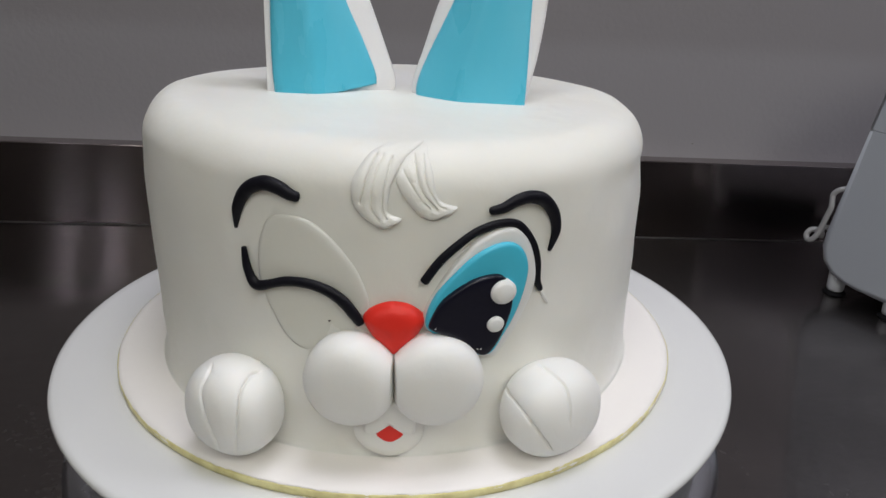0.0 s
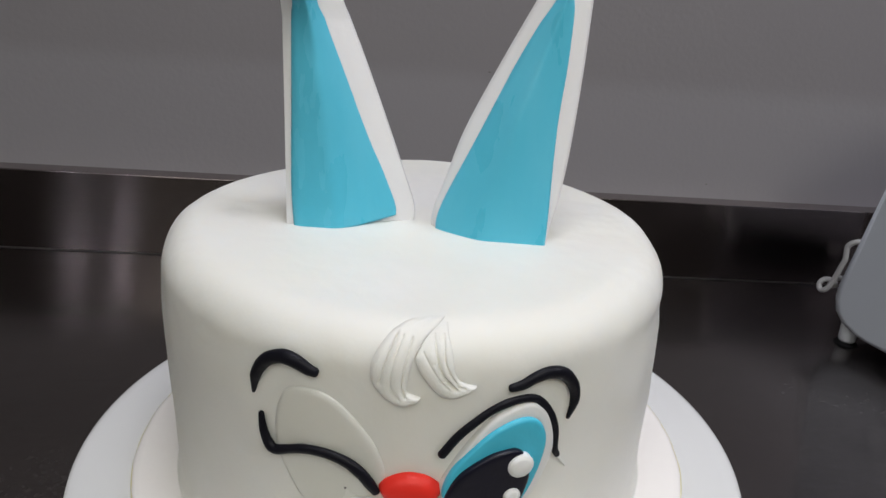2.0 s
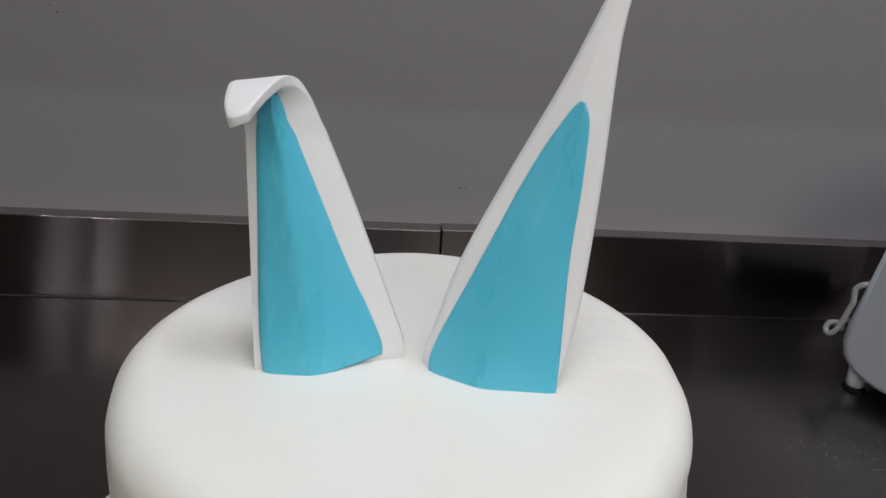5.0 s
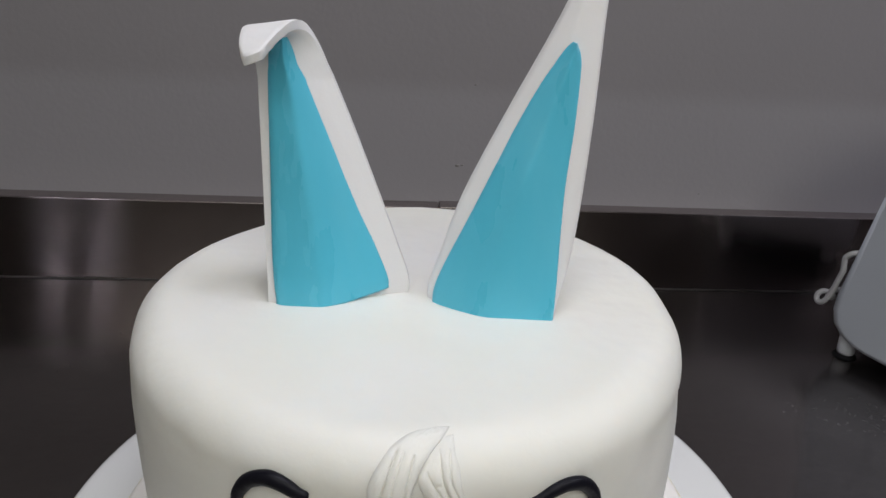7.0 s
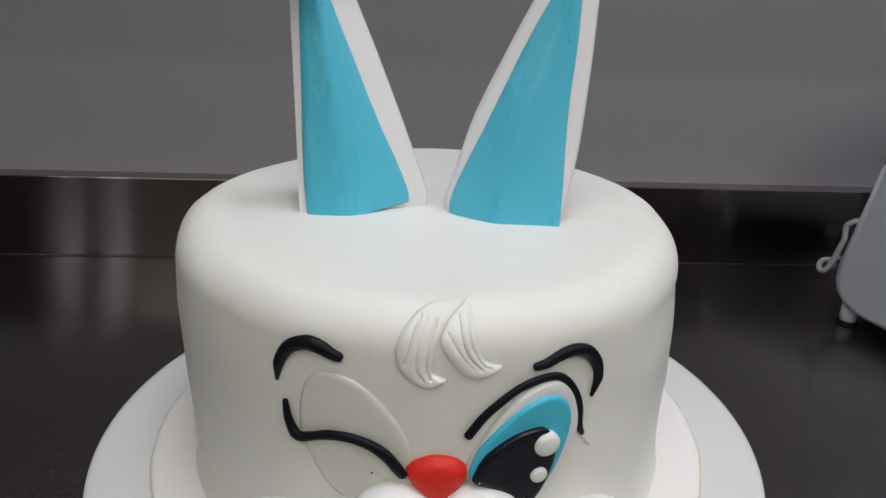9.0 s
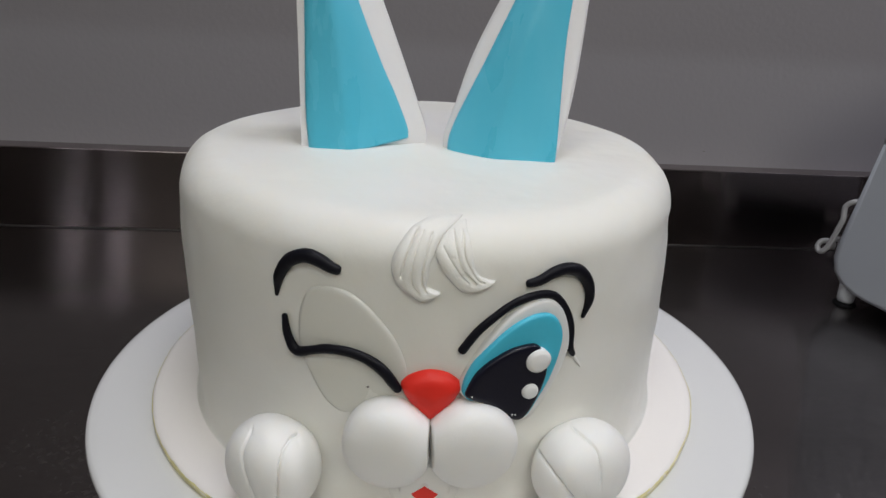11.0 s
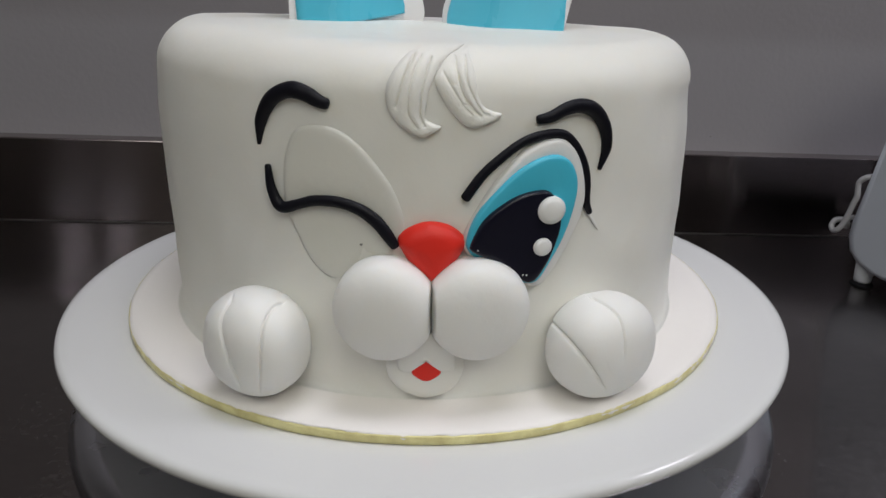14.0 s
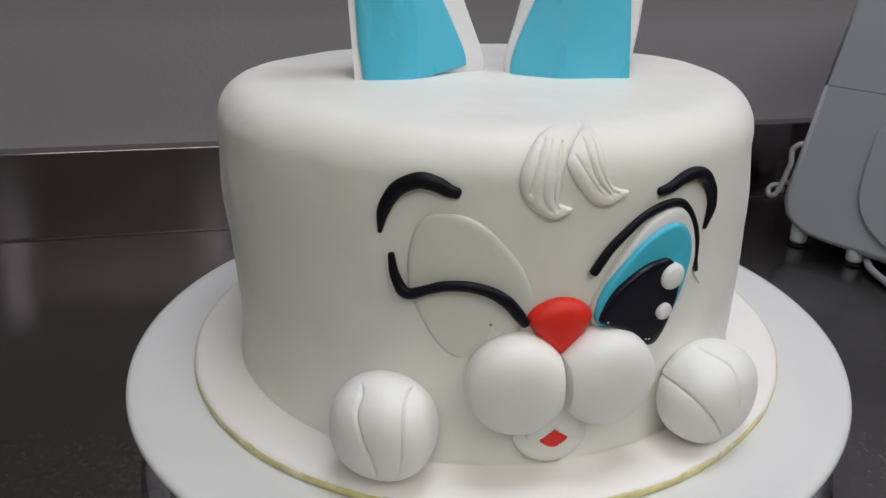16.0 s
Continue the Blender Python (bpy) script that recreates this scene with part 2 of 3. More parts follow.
# ---- the room ----
BENCH = 0.0215
WALL_Y, SPLASH_Y = 0.655, 0.630
X0, X1, Y0, FLOOR = -3.4, 2.6, -5.2, BENCH - 0.9
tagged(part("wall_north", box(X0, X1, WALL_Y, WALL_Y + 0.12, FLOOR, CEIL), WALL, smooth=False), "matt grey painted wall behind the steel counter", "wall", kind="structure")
# unseen walls added round the room, pale or dark as the reflections need
tagged(part("wall_south", box(-0.9, X1, Y0 - 0.12, Y0, FLOOR, CEIL), DARK, smooth=False), "unseen room wall, kept dark brown for the steel to reflect", "wall", kind="structure")
tagged(part("wall_south_west", box(X0, -0.9, Y0 - 0.12, Y0, FLOOR, CEIL), PALE, smooth=False), "unseen pale end wall, added to brighten the steel reflection", "wall", kind="structure")
tagged(part("wall_west", box(X0 - 0.12, X0, Y0 - 0.12, WALL_Y + 0.12, FLOOR, CEIL), PALE, smooth=False), "unseen side wall, kept pale for the steel to reflect", "wall", kind="structure")
tagged(part("wall_east", box(X1, X1 + 0.12, Y0 - 0.12, WALL_Y + 0.12, FLOOR, CEIL), DARK, smooth=False), "unseen room wall, kept dark brown for the steel to reflect", "wall", kind="structure")
tagged(part("floor", box(X0 - 0.12, X1 + 0.12, Y0 - 0.12, WALL_Y + 0.12, FLOOR - 0.1, FLOOR), BOUNCE, smooth=False), "unseen floor, kept pale to bounce light up at the cake", "floor", kind="structure")
tagged(part("ceiling", box(X0 - 0.12, X1 + 0.12, Y0 - 0.12, WALL_Y + 0.12, CEIL, CEIL + 0.1), CEILING, smooth=False), "off-white painted kitchen ceiling", "ceiling", kind="structure")

GLOW = glow("lit_lens", WHITE_LIGHT, 8.0)
OPAL = glow("lit_opal_panel", WHITE_LIGHT, 1.0)


def panel_lamp(x, y, width, length):
    w, h = width / 2, length / 2
    ob = empty("ceiling_panel", (x, y, CEIL), "white flat ceiling light panel, switched on", "lamp", "ceiling panels")
    part("frame", box(x - w - 0.02, x + w + 0.02, y - h - 0.02, y + h + 0.02, CEIL - 0.024, CEIL - 0.001, 0.003), CEILING, ob, smooth=False)
    part("diffuser", box(x - w, x + w, y - h, y + h, CEIL - 0.030, CEIL - 0.0245, 0.002), OPAL, ob, "glowing opal diffuser", smooth=False)


def spot_pair(x, y, gap):
    ob = empty("ceiling_lamp", (x, y, CEIL), "white ceiling fitting with two round downlights", "lamp", "ceiling downlights")
    part("housing", box(x - gap / 2 - 0.09, x + gap / 2 + 0.09, y - 0.09, y + 0.09, CEIL - 0.02, CEIL - 0.001, 0.004), CEILING, ob, smooth=False)
    for dx in (-gap / 2, gap / 2):
        bm = bmesh.new()
        rad = 0.032 if gap < 0.1 else 0.042
        bmesh.ops.create_cone(bm, cap_ends=True, segments=40, radius1=rad, radius2=rad, depth=0.008, matrix=pose(x + dx, y, CEIL - 0.0245))
        part("lens", bm, GLOW, ob, "round glowing lens", smooth=False)


for x, y, width, length, *_ in PANELS:
    panel_lamp(x, y, width, length)
for x, y, gap, _ in SPOTS:
    spot_pair(x, y, gap)

# ---- steel counter and backsplash ----
counter = empty("steel_counter", (0, 0.2, FLOOR), "brushed stainless steel counter, dark and slightly worn", "counter")
part("worktop", box(-1.6, 1.5, -0.20, SPLASH_Y, BENCH - 0.04, BENCH, 0.003), STEEL, counter, smooth=False)
part("apron", box(-1.57, 1.47, -0.17, WALL_Y - 0.03, BENCH - 0.10, BENCH - 0.04), STEEL, counter, smooth=False)
for x in (-1.5, 1.4):
    for y in (-0.12, 0.56):
        part("leg", lathe([(0, FLOOR), (0.02, FLOOR), (0.02, BENCH - 0.10), (0, BENCH - 0.10)], 20), STEEL, counter).location = (x, y, 0)
splash = tagged(part("backsplash", box(-1.6, 0.0548, SPLASH_Y, WALL_Y - 0.0002, BENCH - 0.04, BENCH + 0.1080, 0.0015), STEEL_SPLASH, smooth=False), "brushed stainless steel backsplash with a butt joint", "backsplash", kind="structure")
part("panel", box(0.0555, 1.5, SPLASH_Y, WALL_Y - 0.0002, BENCH - 0.04, BENCH + 0.1095, 0.0015), STEEL_SPLASH, splash, smooth=False)

bm = bmesh.new()
bmesh.ops.create_cone(bm, cap_ends=True, segments=12, radius1=0.0011, radius2=0.0011, depth=3.08, matrix=pose(-0.05, SPLASH_Y - 0.0005, BENCH + 0.0006, 0, 90))
tagged(part("trim", bm, BEAD), "thin pale welded bead along the backsplash", "trim", kind="structure")

# ---- turntable and plate ----
turn = empty("cake_turntable", (0, 0, 0.0245), "polished aluminium cake turntable standing on the counter", "turntable")
rim = [(0.1420 + 0.0105 * math.cos(radians(a)), 0.1680 + 0.0100 * math.sin(radians(a))) for a in range(-90, 91, 12)]
part("disc", lathe([(0, 0.158), (0.10, 0.158)] + rim + [(0.1300, 0.1780), (0, 0.1780)], 160), ALU, turn)
part("column", lathe([(0, 0.042), (0.045, 0.042), (0.035, 0.06), (0.028, 0.10), (0.032, 0.142), (0.05, 0.158), (0, 0.158)], 64), ALU, turn)
part("base", lathe([(0, 0.0245), (0.098, 0.0245), (0.10, 0.0285), (0.098, 0.0345), (0.07, 0.0405), (0.045, 0.0440), (0, 0.0440)], 96), ALU, turn)

plate = empty("cake_plate", (0, 0, 0.178), "glossy white ceramic cake plate on a turntable", "plate")
part("dish", lathe([(0, 0.2005), (0.08, 0.2005), (0.138, 0.2030), (0.1475, 0.2060), (0.1506, 0.2080), (0.1514, 0.2102), (0.1508, 0.2119), (0.149, 0.2126), (0.146, 0.2125), (0.130, 0.2125), (0, 0.2125)]), CERAMIC, plate)
part("foot_ring", lathe([(0, 0.178), (0.075, 0.178), (0.078, 0.180), (0.072, 0.190), (0.070, 0.2004), (0, 0.2008)], 96), CERAMIC, plate)

# ---- cake board ----
board = empty("cake_board", (0, 0, 0.2126), "round gold-edged cake board covered with white fondant", "cake board")


def board_wobble(a, r, z):
    return r + (0.0006 * noise.noise((2.2 * math.sin(a), 2.2 * math.cos(a), 3)) + 0.00035 * noise.noise((9 * math.sin(a), 9 * math.cos(a), 5))) * (r > 0.11), z


def icing_wobble(a, r, z):
    r, z = board_wobble(a, r, z)
    if r > 0.1225 and z < 0.2167:
        s, c = math.sin(a), math.cos(a)
        sag = 0.28 + 0.9 * abs(s) ** 3 + 0.9 * max(0.0, s - 0.35) + noise.noise((7 * s, 7 * c, 11)) + 0.7 * noise.noise((23 * s, 23 * c, 4)) + 0.4 * noise.noise((60 * s, 60 * c, 9))
        z -= 0.0016 * min(1.25, max(0.0, sag)) * (0.2170 - z) / 0.0010
        r += 0.0004 * min(1.25, max(0.0, sag)) + 0.0002 * noise.noise((50 * s, 50 * c, 2))
    return r, z


part("card", lathe([(0, 0.2126), (0.1237, 0.2126), (0.1242, 0.2129), (0.1245, 0.2155), (0.1242, 0.2160), (0, 0.2160)], 160, board_wobble), GOLD, board, "yellow-gold foil edge")
part("icing", lathe([(0.06, 0.2159), (0.1237, 0.2159), (0.1241, 0.2162), (0.1238, 0.2166), (0.1227, 0.2168), (0.1206, 0.2169), (0.06, 0.2169)], 720, icing_wobble), FONDANT_BOARD, board, "pinkish-white sugar paste covering")

# ---- the cake ----
Z1, RHO, R1 = 0.3105, 0.015, 0.1028
SIDE = [(0.2168, 0.1058), (0.2170, 0.1053), (0.2174, 0.1049), (0.2180, 0.1046), (0.2190, 0.1043), (0.2210, 0.1040), (0.2245, 0.1038), (0.2310, 0.1037), (0.2460, 0.1037), (0.2620, 0.1037), (0.2800, 0.1034), (0.2950, 0.1031), (0.3105, 0.1028)]


def side_r(z):
    return float(np.interp(z, [p[0] for p in SIDE], [p[1] for p in SIDE]))


def skin(theta, h, off=0.0):
    """A place on the cake: degrees round from the front, height up the side and on over the rounded edge, distance off the skin."""
    if h <= Z1:
        r, z, nr, nz = side_r(h), h, 1.0, 0.0
    else:
        f = min((h - Z1) / RHO, math.pi / 2)
        r, z, nr, nz = R1 - RHO * (1 - math.cos(f)), Z1 + RHO * math.sin(f), math.cos(f), math.sin(f)
    a = radians(theta)
    r, z = r + off * nr, z + off * nz
    return Vector((r * math.sin(a), -r * math.cos(a), z))


def cake_wobble(a, r, z):
    s, c = math.sin(a), math.cos(a)
    d = (0.0014 + 0.0006 * abs(s)) * noise.noise((2.4 * s, 2.4 * c, 14 * z)) + 0.0012 * noise.noise((6 * s, 6 * c, 40 * z + 7)) + 0.00022 * noise.noise((17 * s, 17 * c, 90 * z))
    front = max(0.0, c) ** 2
    side = 1.0 if z < 0.31 else 0.4
    if z < 0.224:
        side *= max(0.0, (z - 0.2168) / 0.0072)
    rise = min(1.0, max(0.0, (z - 0.285) / 0.025))
    x, y = r * s, -r * c
    dz = rise * (-0.022 * x - 0.045 * max(0.0, y) + 0.0006 * noise.noise((30 * x, 30 * y, 2)))
    swell = (0.095 + 0.010 * max(0.0, s) - 0.085 * max(0.0, -s)) * max(0.0, -c) * r * min(1.0, max(0.0, (z - 0.224) / 0.02))
    swell += 0.0016 * math.exp(-((math.degrees(math.atan2(s, c)) + 67) / 12) ** 2) * min(1.0, max(0.0, (z - 0.221) / 0.02)) * min(1.0, max(0.0, (0.318 - z) / 0.03))
    return r + swell + d * side * (1 - 0.75 * front), z + dz


profile = [(0, 0.2168), (0.1058, 0.2168)]
for z in [0.2169, 0.2170, 0.2172, 0.2175, 0.2179, 0.2184, 0.2192, 0.2200, 0.2208, 0.2218, 0.2230, 0.2245, 0.2262, 0.2285, 0.2310, 0.2340] + [0.2340 + (Z1 - 0.2340) * k / 26 for k in range(1, 26)]:
    profile.append((side_r(z), z))
for k in range(13):
    f = k / 12 * math.pi / 2
    profile.append((R1 - RHO * (1 - math.cos(f)), Z1 + RHO * math.sin(f)))
for k in range(1, 14):
    profile.append(((R1 - RHO) * (1 - k / 14), Z1 + RHO + 0.0006 * math.sin(k / 14 * math.pi / 2)))
profile.append((0, Z1 + RHO + 0.0006))
cake = empty("rabbit_cake", (0, 0, 0.2168), "white fondant cake with a winking rabbit face", "cake")
part("cake_body", lathe(profile, 200, cake_wobble), FONDANT, cake, "smooth white fondant-covered cylinder with rounded top edge")


def patch(name, outline, thick, material, label="", base=0.0, dome=0.0, n=72, parent=None, soft=0.035, pillow=0.0, thin=None):
    """A flat cut of fondant on the cake's side, from its outline in degrees and millimetres of height."""
    o = spline(outline, n, True)
    c = sum(o) / n
    bm = bmesh.new()
    rings = []
    steps = [(1.0, base - 0.002), (1.0, base + 0.35 * thick), (1 - 0.3 * soft, base + 0.7 * thick), (1 - soft, base + 0.92 * thick), (1 - 2.2 * soft, base + thick)]
    for s in (0.8, 0.62, 0.42, 0.2):
        steps.append((s, base + thick + dome * (1 - s * s)))
    if pillow:
        steps = [(1.0, base - 0.002)]
        for k in range(11):
            f = k / 10 * math.pi / 2
            steps.append((1 - pillow * (1 - math.cos(f)), base + thick * math.sin(f)))
        for s in (0.3, 0.15):
            steps.append((s, base + thick + dome * (1 - (s / (1 - pillow)) ** 2)))
    for s, off in steps:
        rings.append([bm.verts.new(skin(*(c + (q - c) * s) * (1, 0.001), off if thin is None or off < 0 else off * (0.2 + 0.8 * min(1.0, max(0.0, (q[1] - thin[0]) / (thin[1] - thin[0])))))) for q in o])
    for a, b in zip(rings, rings[1:]):
        for i in range(n):
            j = (i + 1) % n
            bm.faces.new((a[i], a[j], b[j], b[i]))
    top = bm.verts.new(skin(c[0], c[1] * 0.001, base + thick + dome))
    for i in range(n):
        bm.faces.new((rings[-1][i], rings[-1][(i + 1) % n], top))
    return part(name, bm, material, cake if parent is None else parent, label)


def roll_bm(bm, pts, radii, off=0.0, n=48, m=14, flat=0.8):
    """A rolled string of fondant laid on the cake's side; radii in millimetres along it."""
    p = spline(pts, n)
    w = [float(np.interp(k / (n - 1), np.linspace(0, 1, len(radii)), radii)) * 0.001 for k in range(n)]
    w = [v * (1 + 0.07 * noise.noise((0.35 * p[k][0], 0.16 * p[k][1], 8))) for k, v in enumerate(w)]
    rings = []
    for k in range(n):
        here = skin(p[k][0], p[k][1] * 0.001, off + w[k] * flat * 0.55)
        out = (skin(p[k][0], p[k][1] * 0.001, 0.01) - skin(p[k][0], p[k][1] * 0.001, 0)).normalized()
        a, b = p[max(k - 1, 0)], p[min(k + 1, n - 1)]
        along = (skin(b[0], b[1] * 0.001) - skin(a[0], a[1] * 0.001)).normalized()
        across = along.cross(out).normalized()
        ring = []
        for i in range(m):
            f = 2 * math.pi * i / m
            ring.append(bm.verts.new(here + across * (w[k] * math.cos(f)) + out * (w[k] * flat * math.sin(f))))
        rings.append((ring, here, along, w[k]))
    for (a, *_), (b, *_) in zip(rings, rings[1:]):
        for i in range(m):
            bm.faces.new((a[i], a[(i + 1) % m], b[(i + 1) % m], b[i]))
    for (ring, here, along, wk), sign in ((rings[0], -1), (rings[-1], 1)):
        tip = bm.verts.new(here + along * (sign * wk * 0.55))
        mid = [bm.verts.new(here + (v.co - here) * 0.7 + along * (sign * wk * 0.4)) for v in ring]
        for i in range(m):
            j = (i + 1) % m
            bm.faces.new((ring[i], ring[j], mid[j], mid[i]))
            bm.faces.new((mid[i], mid[j], tip))
    return bm


def roll(name, pts, radii, material, label="", off=0.0, **k):
    return part(name, roll_bm(bmesh.new(), pts, radii, off, **k), material, cake, label)


roll("eyebrow", [(-27.6, 295.8), (-26.8, 302.3), (-25.3, 307.4), (-23.5, 310.6), (-20.6, 312.5), (-17.9, 311.7), (-15.9, 310.0), (-14.5, 309.2)],
     [0.68, 1.81, 2.26, 2.37, 2.49, 2.37, 2.03, 1.69], BLACK, "curved black rolled fondant eyebrow")
roll("eyebrow", [(19.4, 305.3), (21.7, 306.0), (24.2, 307.9), (27.0, 308.6), (30.0, 306.7), (32.4, 301.4), (33.2, 295.3), (32.2, 288.6)],
     [1.35, 1.75, 1.95, 2.15, 2.25, 2.2, 1.8, 0.75], BLACK, "curved black rolled fondant eyebrow")
patch("closed_eyelid", [(-21.6, 297.4), (-19.9, 301.5), (-16.9, 302.9), (-13.1, 302.2), (-9.4, 297.9), (-5.8, 290.4), (-3.6, 283.9), (-2.2, 274.7), (-4.0, 266.7), (-8.5, 260.0), (-14.0, 256.1), (-18.1, 260.8), (-21.6, 272.5), (-22.9, 279.3), (-22.8, 289.6)],
      0.0011, FONDANT_CREAM, "cream oval fondant eyelid of the winking eye", soft=0.055, thin=(262, 290))
roll("wink_line", [(-25.5, 289.7), (-25.0, 283.6), (-23.8, 278.9), (-22.4, 277.7), (-19.7, 279.3), (-16.8, 280.9), (-12.9, 281.1), (-9.3, 279.4), (-6.6, 276.1), (-4.8, 272.0), (-3.6, 268.6)],
     [1.02, 1.58, 1.92, 1.81, 1.58, 1.69, 1.69, 1.81, 1.92, 1.92, 1.47], BLACK, "black rolled fondant line of the closed eye", off=0.0010)

EYE_WHITE = [(7.4, 271.1), (10.1, 281.2), (13.7, 290.2), (17.3, 296.7), (21.7, 299.8), (24.9, 298.6), (27.3, 293.0), (28.7, 283.8), (28.2, 275.9), (25.6, 266.0), (22.4, 257.0), (19.9, 254.0), (14.0, 258.0), (8.5, 265.0)]
EYE_BLUE = [(7.8, 271.3), (9.5, 279.0), (12.8, 286.3), (16.3, 291.9), (20.1, 294.9), (23.1, 294.9), (25.3, 291.9), (26.4, 286.2), (26.0, 279.3), (24.5, 270.8), (22.2, 263.0), (19.2, 256.0), (13.5, 259.5), (8.6, 266.5)]
PUPIL = [(8.3, 270.0), (10.0, 276.7), (12.5, 281.0), (16.0, 284.5), (19.6, 285.5), (21.3, 284.3), (22.4, 281.5), (23.0, 278.0), (22.9, 272.6), (21.5, 264.9), (19.7, 259.0), (18.2, 257.0), (16.3, 258.6), (12.4, 264.5), (8.8, 267.7)]
eye = patch("eye_white", EYE_WHITE, 0.0026, FONDANT_PAW, "white fondant layer of the open eye")
patch("iris", EYE_BLUE, 0.0018, BLUE, "bright blue fondant iris", base=0.0024, parent=eye)
patch("pupil", PUPIL, 0.0020, NAVY, "near-black fondant pupil", base=0.0040, parent=eye)


def oval(cx, cz, rx, rz, n=12):
    return [(cx + rx * math.cos(2 * math.pi * k / n), cz + rz * math.sin(2 * math.pi * k / n)) for k in range(n)]


patch("highlight_dot", oval(21.0, 279.6, 2.35, 4.2), 0.0012, FONDANT_PAW, "small white fondant disc on the pupil", base=0.0058, dome=0.0006, n=40, soft=0.08, parent=eye)
patch("highlight_dot", oval(19.75, 268.5, 1.55, 2.75), 0.0012, FONDANT_PAW, "small white fondant disc on the pupil", base=0.0058, dome=0.0005, n=40, soft=0.08, parent=eye)
roll("upper_lash_line", [(7.6, 283.3), (10.1, 289.6), (12.7, 294.0), (16.3, 298.7), (20.1, 300.9), (23.7, 300.7), (25.9, 297.7), (27.9, 292.3), (29.1, 285.4), (29.3, 279.2), (30.3, 275.4)],
     [1.5, 1.5, 1.45, 1.4, 1.4, 1.45, 1.5, 1.55, 1.5, 1.35, 1.0], BLACK, "black rolled fondant line round the open eye", off=0.0006)
roll("paste_smear", [(30.6, 274.6), (31.6, 272.0), (32.9, 268.9)], [0.45, 0.65, 0.35], FONDANT, "thin white smear of sugar paste", n=12, m=8)
part("crumb", lathe([(0, -0.0006), (0.0005, 0), (0, 0.0002)], 8), SPECK, cake).location = skin(-9.2, 0.2685, 0.0012)

# two stuck sugar grains, then a white speck drawn as a glint
for th, z in ((17.3, 0.2600), (16.7, 0.2602), (9.3, 0.2688)):
    part("grain_glint", lathe([(0, -0.0004), (0.00032, 0), (0, 0.0003)], 8), FONDANT, cake).location = skin(th, z, 0.0061)

patch("nose", [(-3.26, 270.3), (-2.28, 273.0), (-0.1, 275.2), (2.3, 276.0), (5.13, 274.9), (7.31, 272.0), (7.96, 269.6), (7.09, 265.9), (5.67, 262.3), (3.93, 258.8), (2.4, 257.1), (0.88, 258.8), (-0.87, 262.3), (-2.39, 266.4)],
      0.0046, RED, "rounded red fondant rabbit nose", dome=0.0004, pillow=0.64)


def puff(name, theta, z, out_r, hw, hh, hd, grooves, material, label, face=None, square=2.2, n=180, m=120, groove=(0.020, 0.0011), flat=0.84, side=0.0):
    """A soft cushion of fondant that sits against the cake, with pressed-in creases given in its own half widths; side presses one flank flat."""
    a = radians(theta)
    c = Vector((out_r * math.sin(a), -out_r * math.cos(a), z))
    right, out, up = Vector((math.cos(a), math.sin(a), 0)), Vector((math.sin(a), -math.cos(a), 0)), Vector((0, 0, 1))
    fa, fe = (radians(v) for v in face or (theta, 0))
    f_right = Vector((math.cos(fa), math.sin(fa), 0))
    f_out = Vector((math.sin(fa) * math.cos(fe), -math.cos(fa) * math.cos(fe), math.sin(fe)))
    f_up = f_out.cross(f_right)
    lines = []
    for g in grooves:
        lines += [(*p, min(1.0, 0.25 + 12 * k / 219, 7 * (1 - k / 219))) for k, p in enumerate(spline(g, 220))]
    lines = np.array(lines) if lines else None
    bm = bmesh.new()
    rings = []
    for k in range(1, m):
        f = math.pi * k / m
        ring = []
        for i in range(n):
            b = 2 * math.pi * i / n
            d, s = math.copysign(abs(math.cos(f)) ** flat, math.cos(f)), math.sin(f) ** flat
            u, v = s * math.cos(b), s * math.sin(b)
            q = (abs(u) ** square + abs(v) ** square + 1e-12) ** (1 / square) / max(math.hypot(u, v), 1e-6)
            u, v = u / q, v / q
            if side and u * side > side * side:
                u = side + 0.06 * (u - side)
            push = 0.0
            off = right * (u * hw) + up * (v * hh) + out * (d * hd)
            if lines is not None and off.dot(f_out) > -0.003:
                away = np.hypot(lines[:, 0] - off.dot(f_right) / hw, lines[:, 1] - off.dot(f_up) / hh)
                near = int(np.argmin(away))
                dist = float(away[near])
                push = groove[1] * lines[near, 2] * (math.exp(-(dist / groove[0]) ** 2) + 0.22 * math.exp(-(dist / 0.07) ** 2) + 0.30 * math.exp(-(dist / 0.24) ** 2))
            ring.append(bm.verts.new(c + off * (1 - push / hw)))
        rings.append(ring)
    front, back = bm.verts.new(c + out * hd), bm.verts.new(c - out * hd)
    for r1, r2 in zip(rings, rings[1:]):
        for i in range(n):
            j = (i + 1) % n
            bm.faces.new((r1[i], r1[j], r2[j], r2[i]))
    for i in range(n):
        j = (i + 1) % n
        bm.faces.new((rings[0][i], rings[0][j], front))
        bm.faces.new((rings[-1][i], rings[-1][j], back))
    return part(name, bm, material, cake, label)


puff("muzzle_cushion", -5.02, 0.2501, 0.1085, 0.0156, 0.0160, 0.0100, [], FONDANT_PAW, "plump white fondant cheek of the muzzle", square=2.0, flat=0.72, side=0.875)
puff("muzzle_cushion", 9.6, 0.2501, 0.1085, 0.0157, 0.0160, 0.0100, [], FONDANT_PAW, "plump white fondant cheek of the muzzle", square=2.0, flat=0.72, side=-0.86)
patch("chin", [(-5.2, 229.7), (-4.8, 225), (-3.7, 222.1), (-1.8, 219.9), (1.4, 218.4), (5.0, 220), (6.8, 222.7), (7.8, 226.7), (7.9, 230.9), (6.0, 236.1), (1.3, 238.1), (-3.6, 236.1)], 0.0034, FONDANT, "small rounded white fondant chin", dome=0.0012, soft=0.06)
